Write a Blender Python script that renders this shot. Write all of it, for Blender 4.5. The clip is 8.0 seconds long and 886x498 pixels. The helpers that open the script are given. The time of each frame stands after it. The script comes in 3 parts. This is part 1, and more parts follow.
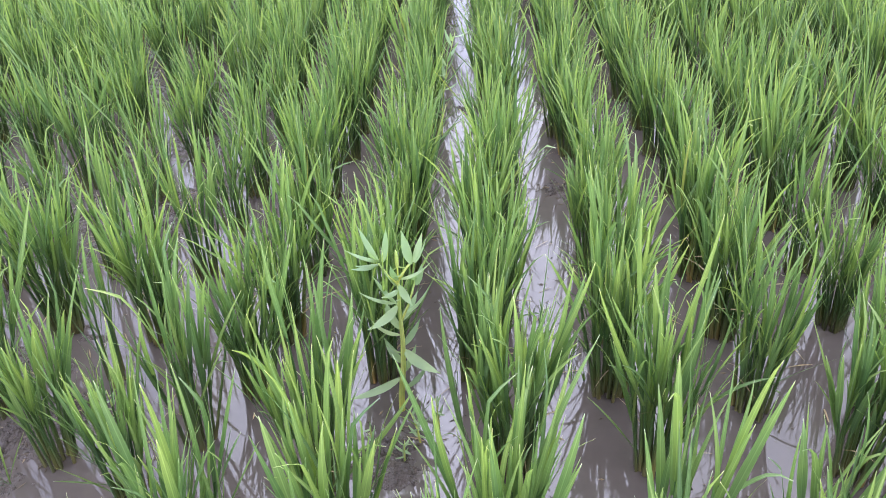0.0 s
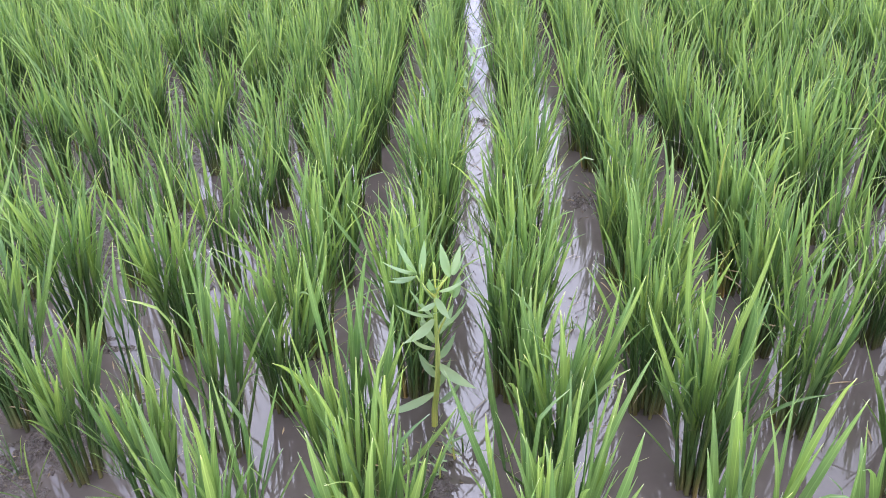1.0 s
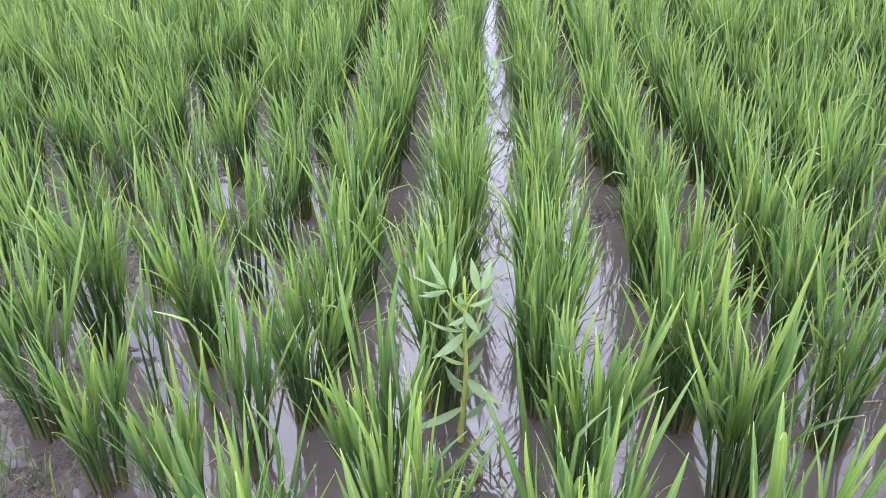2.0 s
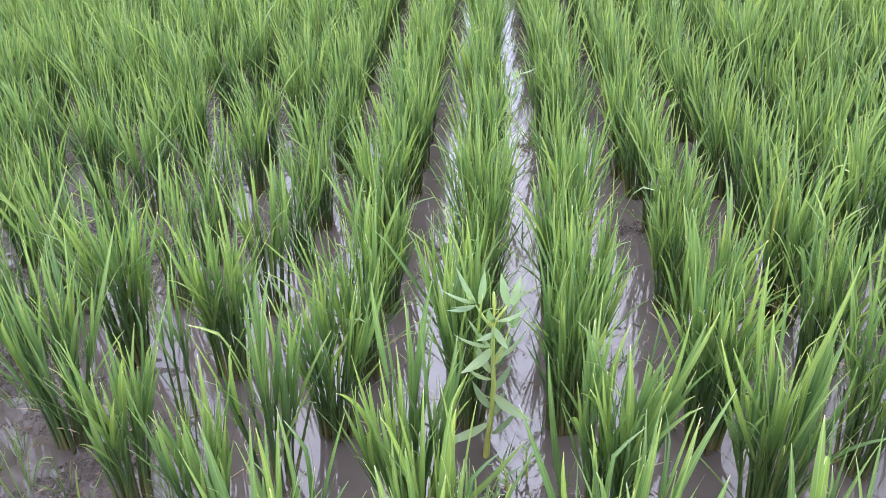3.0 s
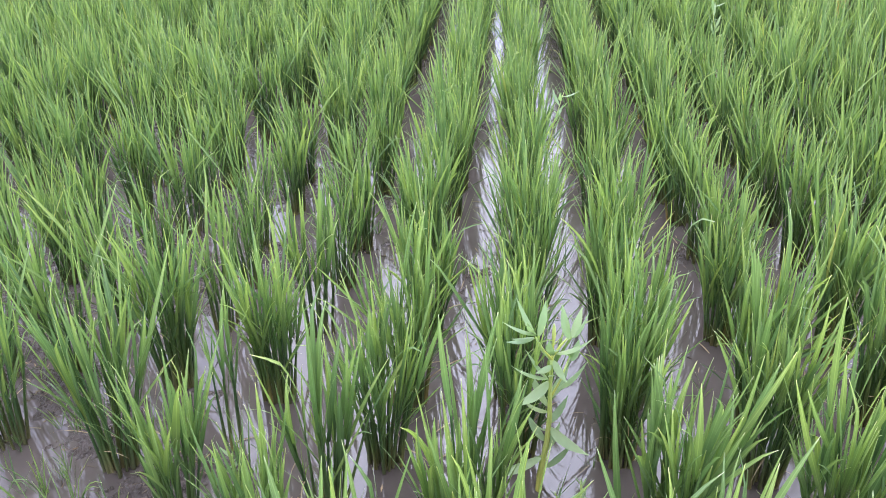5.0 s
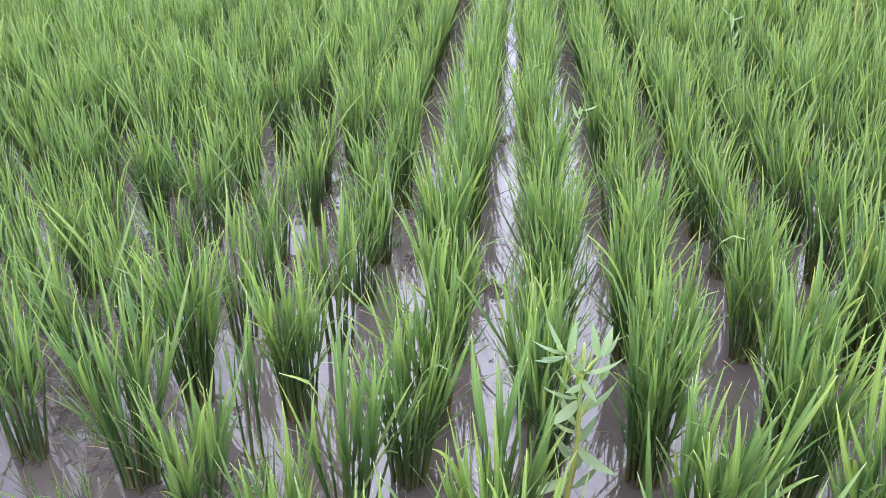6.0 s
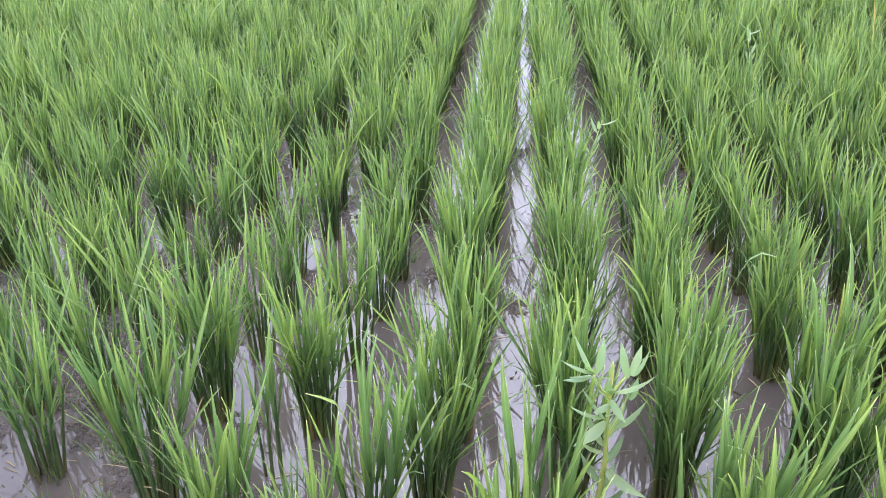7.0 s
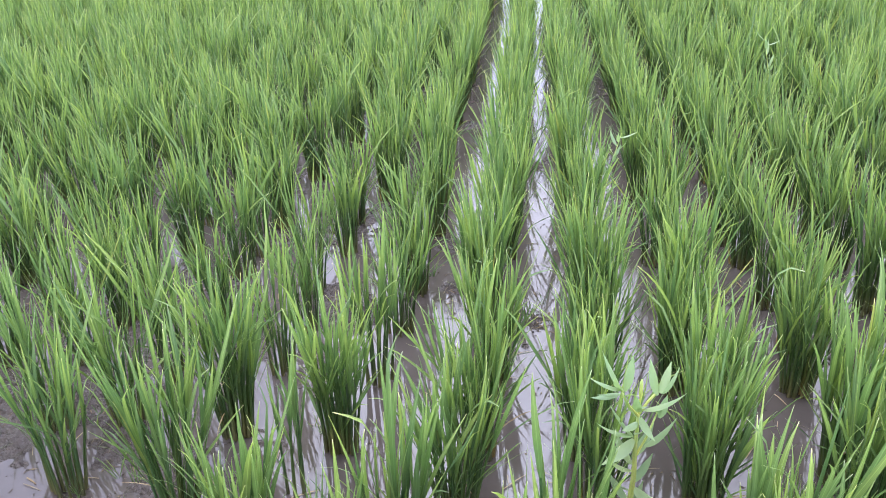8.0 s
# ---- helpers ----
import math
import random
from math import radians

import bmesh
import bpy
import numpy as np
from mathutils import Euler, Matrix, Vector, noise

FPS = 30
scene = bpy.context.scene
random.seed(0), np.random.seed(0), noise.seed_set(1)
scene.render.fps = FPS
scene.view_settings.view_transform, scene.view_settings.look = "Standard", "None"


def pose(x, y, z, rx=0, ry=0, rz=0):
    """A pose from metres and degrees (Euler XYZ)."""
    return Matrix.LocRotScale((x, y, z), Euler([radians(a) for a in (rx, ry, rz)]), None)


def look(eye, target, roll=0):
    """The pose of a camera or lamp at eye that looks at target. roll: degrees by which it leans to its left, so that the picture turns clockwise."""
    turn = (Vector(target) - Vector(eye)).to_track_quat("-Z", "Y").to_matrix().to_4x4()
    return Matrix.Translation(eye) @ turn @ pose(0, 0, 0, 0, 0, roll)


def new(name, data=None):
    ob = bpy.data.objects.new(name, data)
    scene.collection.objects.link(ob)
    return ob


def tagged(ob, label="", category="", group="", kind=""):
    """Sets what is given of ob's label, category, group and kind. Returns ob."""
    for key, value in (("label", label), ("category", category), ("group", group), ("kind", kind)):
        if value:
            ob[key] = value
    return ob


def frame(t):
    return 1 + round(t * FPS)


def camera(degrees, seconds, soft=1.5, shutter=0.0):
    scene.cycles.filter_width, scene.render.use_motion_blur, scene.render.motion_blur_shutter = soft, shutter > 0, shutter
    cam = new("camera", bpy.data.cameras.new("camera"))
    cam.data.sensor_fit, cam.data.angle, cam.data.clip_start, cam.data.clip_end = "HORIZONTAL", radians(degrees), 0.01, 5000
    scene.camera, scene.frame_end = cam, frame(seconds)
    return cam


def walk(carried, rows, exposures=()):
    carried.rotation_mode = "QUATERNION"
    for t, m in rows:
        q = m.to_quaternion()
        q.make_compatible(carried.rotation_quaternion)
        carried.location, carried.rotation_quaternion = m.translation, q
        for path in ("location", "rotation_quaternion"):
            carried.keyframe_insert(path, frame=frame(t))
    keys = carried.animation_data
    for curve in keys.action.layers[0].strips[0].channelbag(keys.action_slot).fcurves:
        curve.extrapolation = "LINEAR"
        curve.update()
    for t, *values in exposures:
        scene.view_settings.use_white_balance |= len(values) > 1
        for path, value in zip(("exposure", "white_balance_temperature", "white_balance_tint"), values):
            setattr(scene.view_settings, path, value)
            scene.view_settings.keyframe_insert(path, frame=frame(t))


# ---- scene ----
cam = camera(56.0, 8.0, soft=0.95)
PATH = [
    (0, (0.0585, 0.6655, 1.4166), (-0.1060, 2.3535, 0.3568), -3.69),
    (0.5, (0.0072, 0.6780, 1.4071), (-0.1522, 2.3749, 0.3604), -3.41),
    (1, (-0.0300, 0.6871, 1.4019), (-0.1913, 2.3921, 0.3687), -3.22),
    (1.5, (-0.0586, 0.6939, 1.4003), (-0.2264, 2.4058, 0.3799), -3.08),
    (2.25, (-0.0942, 0.7017, 1.4034), (-0.2757, 2.4218, 0.3995), -2.90),
    (3, (-0.1283, 0.7090, 1.4107), (-0.3245, 2.4350, 0.4200), -2.71),
    (3.5, (-0.1521, 0.7144, 1.4165), (-0.3575, 2.4437, 0.4333), -2.58),
    (4, (-0.1772, 0.7208, 1.4222), (-0.3910, 2.4532, 0.4463), -2.44),
    (4.5, (-0.2030, 0.7282, 1.4272), (-0.4245, 2.4640, 0.4588), -2.32),
    (5.25, (-0.2417, 0.7415, 1.4322), (-0.4739, 2.4833, 0.4772), -2.16),
    (6, (-0.2777, 0.7566, 1.4338), (-0.5210, 2.5060, 0.4958), -2.11),
    (6.5, (-0.2991, 0.7670, 1.4334), (-0.5508, 2.5221, 0.5087), -2.16),
    (7, (-0.3179, 0.7767, 1.4326), (-0.5797, 2.5377, 0.5221), -2.28),
    (7.5, (-0.3346, 0.7850, 1.4325), (-0.6083, 2.5513, 0.5359), -2.49),
    (8, (-0.3502, 0.7907, 1.4350), (-0.6382, 2.5606, 0.5499), -2.79),
]
walk(cam, [(t, look(eye, target, roll)) for t, eye, target, roll in PATH])

# ---- world and light: bright overcast day ----
world = bpy.data.worlds.new("overcast_sky")
scene.world = world
world.use_nodes = True
wn, wl = world.node_tree.nodes, world.node_tree.links
wn.clear()
sky = wn.new("ShaderNodeTexSky")
sky.sky_type = "NISHITA"
sky.sun_disc = False
sky.sun_elevation, sky.sun_rotation = radians(46), radians(-6)
sky.dust_density, sky.air_density = 7.0, 1.0
veil = wn.new("ShaderNodeMix")
veil.data_type = "RGBA"
veil.inputs[0].default_value = 0.66
veil.inputs[7].default_value = (16.5, 16.5, 17.2, 1)
pale = wn.new("ShaderNodeHueSaturation")
pale.inputs["Saturation"].default_value = 0.12
cool = wn.new("ShaderNodeMix")
cool.data_type, cool.blend_type = "RGBA", "MULTIPLY"
cool.inputs[0].default_value = 1.0
cool.inputs[7].default_value = (0.91, 0.96, 1.3, 1)
backg = wn.new("ShaderNodeBackground")
backg.inputs["Strength"].default_value = 0.15 * 1.5
wout = wn.new("ShaderNodeOutputWorld")
wl.new(sky.outputs[0], pale.inputs["Color"])
wl.new(pale.outputs[0], veil.inputs[6])
wl.new(veil.outputs[2], cool.inputs[6])
wl.new(cool.outputs[2], backg.inputs["Color"])
wl.new(backg.outputs[0], wout.inputs[0])

sun = new("sun", bpy.data.lights.new("sun", "SUN"))
sun.data.energy, sun.data.angle, sun.data.color = 0.7, radians(50), (1.0, 0.98, 0.95)
sun.matrix_world = look((0.9, 11.6, 9.0), (0, 3, 0))


# ---- materials ----
def material(name):
    m = bpy.data.materials.new(name)
    m.use_nodes = True
    m.node_tree.nodes.clear()
    return m, m.node_tree.nodes, m.node_tree.links


def ramp(nodes, stops):
    r = nodes.new("ShaderNodeValToRGB")
    r.color_ramp.elements[0].position, r.color_ramp.elements[0].color = stops[0][0], (*stops[0][1], 1)
    r.color_ramp.elements[1].position, r.color_ramp.elements[1].color = stops[-1][0], (*stops[-1][1], 1)
    for p, c in stops[1:-1]:
        r.color_ramp.elements.new(p).color = (*c, 1)
    return r


def mixed(nodes, links, kind, fac, a, b):
    m = nodes.new("ShaderNodeMix")
    m.data_type, m.blend_type = "RGBA", kind
    for slot, v in ((0, fac), (6, a), (7, b)):
        if isinstance(v, (int, float)):
            m.inputs[slot].default_value = v
        elif isinstance(v, tuple):
            m.inputs[slot].default_value = (*v, 1)
        else:
            links.new(v, m.inputs[slot])
    return m.outputs[2]


def math_node(nodes, links, op, a, b=None, clamp=False):
    m = nodes.new("ShaderNodeMath")
    m.operation, m.use_clamp = op, clamp
    for slot, v in ((0, a), (1, b)):
        if v is None:
            continue
        if isinstance(v, (int, float)):
            m.inputs[slot].default_value = v
        else:
            links.new(v, m.inputs[slot])
    return m.outputs[0]


def noise_tex(nodes, links, coord, scale, detail=3.0, rough=0.55):
    n = nodes.new("ShaderNodeTexNoise")
    n.inputs["Scale"].default_value, n.inputs["Detail"].default_value, n.inputs["Roughness"].default_value = scale, detail, rough
    if coord is not None:
        links.new(coord, n.inputs["Vector"])
    return n.outputs["Fac"]


def leaf_material(name, along, lights, translucency, gloss=0.42, per_island=False, veins=True, amount=0.34):
    """Green blade: colour along its length, varied from blade to blade, veined, and lit through."""
    m, n, l = material(name)
    uv = n.new("ShaderNodeUVMap")
    split = n.new("ShaderNodeSeparateXYZ")
    l.new(uv.outputs[0], split.inputs[0])
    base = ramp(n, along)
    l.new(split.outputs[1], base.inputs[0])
    if per_island:
        rnd = n.new("ShaderNodeNewGeometry").outputs["Random Per Island"]
    else:
        rnd = n.new("ShaderNodeObjectInfo").outputs["Random"]
    tone = ramp(n, lights)
    l.new(rnd, tone.inputs[0])
    col = mixed(n, l, "MULTIPLY", 1.0, base.outputs[0], tone.outputs[0])
    pos = n.new("ShaderNodeNewGeometry").outputs["Position"]
    patch = noise_tex(n, l, pos, 9.0, 2.0)
    spots = ramp(n, [(0.3, (0.86, 0.92, 0.9)), (0.7, (1.14, 1.08, 1.0))])
    l.new(patch, spots.inputs[0])
    col = mixed(n, l, "MULTIPLY", 1.0, col, spots.outputs[0])
    bsdf = n.new("ShaderNodeBsdfPrincipled")
    bsdf.inputs["Roughness"].default_value = gloss
    bsdf.inputs["Specular IOR Level"].default_value = 0.42
    if veins:
        wave = n.new("ShaderNodeTexWave")
        wave.wave_type, wave.bands_direction = "BANDS", "X"
        wave.inputs["Scale"].default_value, wave.inputs["Distortion"].default_value = 2.2, 0.2
        l.new(uv.outputs[0], wave.inputs["Vector"])
        stripe = ramp(n, [(0.0, (0.9, 0.93, 0.88)), (1.0, (1.06, 1.04, 1.04))])
        l.new(wave.outputs["Fac"], stripe.inputs[0])
        col = mixed(n, l, "MULTIPLY", 1.0, col, stripe.outputs[0])
        rib = ramp(n, [(0.0, (1.35, 1.3, 1.35)), (0.045, (1.3, 1.26, 1.3)), (0.075, (1.0, 1.0, 1.0))])
        l.new(math_node(n, l, "ABSOLUTE", math_node(n, l, "SUBTRACT", split.outputs[0], 0.5)), rib.inputs[0])
        col = mixed(n, l, "MULTIPLY", 1.0, col, rib.outputs[0])
        bump = n.new("ShaderNodeBump")
        bump.inputs["Strength"].default_value, bump.inputs["Distance"].default_value = 0.25, 0.001
        l.new(wave.outputs["Fac"], bump.inputs["Height"])
        l.new(bump.outputs[0], bsdf.inputs["Normal"])
    l.new(col, bsdf.inputs["Base Color"])
    trans = n.new("ShaderNodeBsdfTranslucent")
    lit = mixed(n, l, "MULTIPLY", 1.0, col, translucency)
    l.new(lit, trans.inputs["Color"])
    mix = n.new("ShaderNodeMixShader")
    mix.inputs[0].default_value = amount
    l.new(bsdf.outputs[0], mix.inputs[1])
    l.new(trans.outputs[0], mix.inputs[2])
    out = n.new("ShaderNodeOutputMaterial")
    l.new(mix.outputs[0], out.inputs[0])
    return m


# blade green with foot shade, upper sky light and tip glint painted in
BLADE_SHADED_ALONG = [(0.0, (0.122, 0.196, 0.076)), (0.4, (0.175, 0.268, 0.096)), (0.9, (0.248, 0.348, 0.130)), (0.955, (0.285, 0.38, 0.15)), (1.0, (0.70, 0.70, 0.50))]
BLADE_TONES = [(0.0, (0.52, 0.60, 0.66)), (0.35, (0.82, 0.87, 0.88)), (0.75, (1.15, 1.10, 0.98)), (0.997, (1.24, 1.14, 0.92)), (0.9985, (1.6, 1.2, 0.95)), (1.0, (1.75, 1.15, 0.95))]
THROUGH = (1.3, 1.40, 0.76)
blade_mat = leaf_material("rice_blade", BLADE_SHADED_ALONG, BLADE_TONES, THROUGH)
blade_far_mat = leaf_material("rice_blade_joined", BLADE_SHADED_ALONG, BLADE_TONES, THROUGH, per_island=True)
SHEATH = [(0.0, (0.19, 0.155, 0.07)), (0.18, (0.14, 0.15, 0.052)), (0.42, (0.085, 0.14, 0.04)), (1.0, (0.08, 0.155, 0.045))]
SHEATH_TONES = [(0.0, (0.7, 0.8, 0.9)), (0.8, (1.1, 1.05, 1.0)), (0.93, (1.15, 1.05, 1.0)), (1.0, (2.3, 1.5, 1.3))]
sheath_mat = leaf_material("rice_sheath", SHEATH, SHEATH_TONES, (0.8, 1.0, 0.5), 0.45, amount=0.15)
sheath_far_mat = leaf_material("rice_sheath_joined", SHEATH, SHEATH_TONES, (0.8, 1.0, 0.5), 0.45, per_island=True, amount=0.15)
broad_mat = leaf_material("weed_leaf", [(0.0, (0.355, 0.455, 0.23)), (0.5, (0.325, 0.43, 0.225)), (1.0, (0.345, 0.46, 0.235))],
                          [(0.0, (0.85, 0.9, 0.9)), (1.0, (1.15, 1.1, 1.1))], (1.1, 1.25, 0.75), 0.5, veins=False, amount=0.35)
stem_mat = leaf_material("weed_stem", [(0.0, (0.68, 0.66, 0.17)), (1.0, (0.56, 0.66, 0.22))],
                         [(0.0, (0.95, 0.95, 0.95)), (1.0, (1.05, 1.05, 1.05))], (0.9, 1.0, 0.6), 0.45, amount=0.25)
dry_mat = leaf_material("dead_straw", [(0.0, (0.36, 0.27, 0.15)), (1.0, (0.45, 0.36, 0.22))],
                        [(0.0, (0.7, 0.7, 0.7)), (1.0, (1.2, 1.15, 1.1))], (1.0, 0.9, 0.6), 0.6, amount=0.15)


def mud_material():
    m, n, l = material("wet_mud")
    pos = n.new("ShaderNodeNewGeometry").outputs["Position"]
    big, fine, grit = noise_tex(n, l, pos, 3.5, 4), noise_tex(n, l, pos, 38, 5, 0.65), noise_tex(n, l, pos, 210, 3, 0.7)
    tone = ramp(n, [(0.25, (0.085, 0.066, 0.050)), (0.6, (0.130, 0.102, 0.080)), (0.85, (0.185, 0.148, 0.118))])
    l.new(math_node(n, l, "ADD", math_node(n, l, "MULTIPLY", big, 0.55), math_node(n, l, "MULTIPLY", fine, 0.45)), tone.inputs[0])
    bsdf = n.new("ShaderNodeBsdfPrincipled")
    l.new(tone.outputs[0], bsdf.inputs["Base Color"])
    wet = ramp(n, [(0.35, (0.1, 0.1, 0.1)), (0.65, (0.42, 0.42, 0.42))])
    l.new(fine, wet.inputs[0])
    l.new(wet.outputs[0], bsdf.inputs["Roughness"])
    bump = n.new("ShaderNodeBump")
    bump.inputs["Strength"].default_value, bump.inputs["Distance"].default_value = 1.0, 0.014
    l.new(math_node(n, l, "ADD", fine, math_node(n, l, "MULTIPLY", grit, 0.45)), bump.inputs["Height"])
    l.new(bump.outputs[0], bsdf.inputs["Normal"])
    out = n.new("ShaderNodeOutputMaterial")
    l.new(bsdf.outputs[0], out.inputs[0])
    return m


def water_material():
    m, n, l = material("muddy_water")
    pos = n.new("ShaderNodeNewGeometry").outputs["Position"]
    cloud, swirl, ripple = noise_tex(n, l, pos, 2.2, 3), noise_tex(n, l, pos, 14, 4, 0.6), noise_tex(n, l, pos, 26, 2)
    tone = ramp(n, [(0.3, (0.092, 0.074, 0.060)), (0.7, (0.128, 0.105, 0.086))])
    l.new(math_node(n, l, "ADD", math_node(n, l, "MULTIPLY", cloud, 0.6), math_node(n, l, "MULTIPLY", swirl, 0.4)), tone.inputs[0])
    bsdf = n.new("ShaderNodeBsdfPrincipled")
    l.new(tone.outputs[0], bsdf.inputs["Base Color"])
    bsdf.inputs["IOR"].default_value = 1.44
    bsdf.inputs["Roughness"].default_value = 0.03
    bump = n.new("ShaderNodeBump")
    bump.inputs["Strength"].default_value, bump.inputs["Distance"].default_value = 0.12, 0.0012
    l.new(ripple, bump.inputs["Height"])
    l.new(bump.outputs[0], bsdf.inputs["Normal"])
    out = n.new("ShaderNodeOutputMaterial")
    l.new(bsdf.outputs[0], out.inputs[0])
    return m


mud_mat, water_mat = mud_material(), water_material()


# ---- mesh helpers ----
def mesh_from(name, verts, faces, mat, uvs=None, smooth=True):
    me = bpy.data.meshes.new(name)
    me.from_pydata([tuple(v) for v in verts], [], [tuple(f) for f in faces])
    if uvs is not None:
        layer = me.uv_layers.new(name="UVMap")
        index = np.empty(len(me.loops), dtype=np.int32)
        me.loops.foreach_get("vertex_index", index)
        layer.data.foreach_set("uv", np.asarray(uvs, dtype=np.float32)[index].ravel())
    me.materials.append(mat)
    if smooth:
        me.polygons.foreach_set("use_smooth", [True] * len(me.polygons))
    me.update()
    return me


def part(name, me, parent, m=None, label=""):
    ob = new(name, me)
    ob.parent = parent
    if m is not None:
        ob.matrix_basis = m
    return tagged(ob, label) if label else ob


def grid_faces(rings, width, closed=False):
    faces = []
    for i in range(rings - 1):
        for j in range(width if closed else width - 1):
            k = (j + 1) % width
            faces.append((i * width + j, i * width + k, (i + 1) * width + k, (i + 1) * width + j))
    return faces


def blade_shape(rng, segs, bend, kink=0.0, kink_at=0.6, twist=0.0, fold=0.22):
    """A rice blade 1 long and 1 wide growing along z and bending to y: keeled, narrow at the collar and pointed."""
    pos, ang, pts = np.zeros(3), 0.0, []
    for i in range(segs + 1):
        s = i / segs
        ang = bend * s ** 1.6 + (kink * min(1.0, max(0.0, (s - kink_at) * 7)) if kink else 0.0)
        pts.append((pos.copy(), ang, s))
        pos = pos + np.array([0, math.sin(ang), math.cos(ang)]) / segs
    verts, uvs = [], []
    for p, a, s in pts:
        w = 0.5 * min(1.0, 0.45 + 1.5 * s) * max(0.0, 1 - s ** 2.3) ** 0.85 + 0.02
        t = twist * s
        side = np.array([math.cos(t), math.sin(t) * math.cos(a), -math.sin(t) * math.sin(a)])
        up = np.array([0, -math.cos(a), math.sin(a)])
        verts += [("e", p, -w * side), ("m", p, -up * fold * w), ("e", p, w * side)]
        uvs += [(0.5 - w, s), (0.5, s), (0.5 + w, s)]
    return verts, uvs, grid_faces(segs + 1, 3)


def blade_arrays(shape, length, width):
    verts, uvs, faces = shape
    v = np.array([p * length + off * width for _, p, off in verts])
    return v, np.array(uvs), np.array(faces)


def tube_arrays(length, r0, r1, bend, rings=5, sides=5):
    """A leaf sheath or stem from the origin up z, bending to y."""
    verts, uvs, pos = [], [], np.zeros(3)
    for i in range(rings):
        s = i / (rings - 1)
        a, r = bend * s, r0 + (r1 - r0) * s
        for j in range(sides):
            q = 2 * math.pi * j / sides
            verts.append(pos + r * np.array([math.cos(q), math.sin(q) * math.cos(a), -math.sin(q) * math.sin(a)]))
            uvs.append((j / sides, s))
        pos = pos + np.array([0, math.sin(a), math.cos(a)]) * length / (rings - 1)
    return np.array(verts), np.array(uvs), np.array(grid_faces(rings, sides, True))


# ---- a stock of blades and tillers, shared by all rice plants ----
stock = random.Random(11)
BLADES, BLADES_LOW, ARCHED = [], [], []
for i in range(44):
    bend = stock.choice([0.03, 0.07, 0.12, 0.18, 0.26, 0.38, 0.65]) * stock.uniform(0.8, 1.2)
    kink = stock.choice([0, 0, 0, 0, 0, 0, 0.3, 0.5, 0.8]) * stock.uniform(0.8, 1.2)
    at, twist = stock.uniform(0.65, 0.88), stock.uniform(-1.1, 1.1)
    length, width = 0.25, stock.uniform(0.0088, 0.0148)
    if bend + kink > 0.4:
        ARCHED.append(i)
    for segs, store in ((9, BLADES), (6, BLADES_LOW)):
        store.append(blade_arrays(blade_shape(stock, segs, bend, kink, at, twist), length, width))
TILLERS, TILLERS_LOW = [], []
for i in range(12):
    length, bend = stock.uniform(0.22, 0.30), stock.uniform(0.0, 0.14)
    TILLERS.append((length, bend, tube_arrays(length, stock.uniform(0.005, 0.0072), 0.0026, bend)))
    TILLERS_LOW.append((length, bend, tube_arrays(length, 0.006, 0.0026, bend, 3, 3)))
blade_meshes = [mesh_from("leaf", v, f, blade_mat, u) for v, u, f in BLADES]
v, u, f = blade_arrays(blade_shape(stock, 7, 0.9, 0, 0, 0.8), 0.16, 0.005)
dead_blade = mesh_from("dead_leaf", v, f, dry_mat, u)
tiller_meshes = [mesh_from("tiller", t[2][0], t[2][2], sheath_mat, t[2][1]) for t in TILLERS]


def along_tiller(length, bend, s, steps=8):
    y = z = 0.0
    for i in range(steps):
        a = bend * s * (i + 0.5) / steps
        y, z = y + math.sin(a) * s * length / steps, z + math.cos(a) * s * length / steps
    return Vector((0, y, z)), bend * s


# where a leaf leaves its sheath, how long it is, how far it may stand off, and how often it is missing
LEAF_PLAN = ((0.38, 0.72, (0.25, 0.4, 0.6, 0.9), 0.72), (0.62, 0.95, (0.1, 0.18, 0.3, 0.5), 0.25), (0.78, 1.08, (0.06, 0.12, 0.2, 0.32, 0.5), 0.1),
             (0.9, 1.1, (0.04, 0.08, 0.14, 0.22, 0.36), 0.06), (1.0, 0.92, (0.0, 0.03, 0.06, 0.1), 0.06))


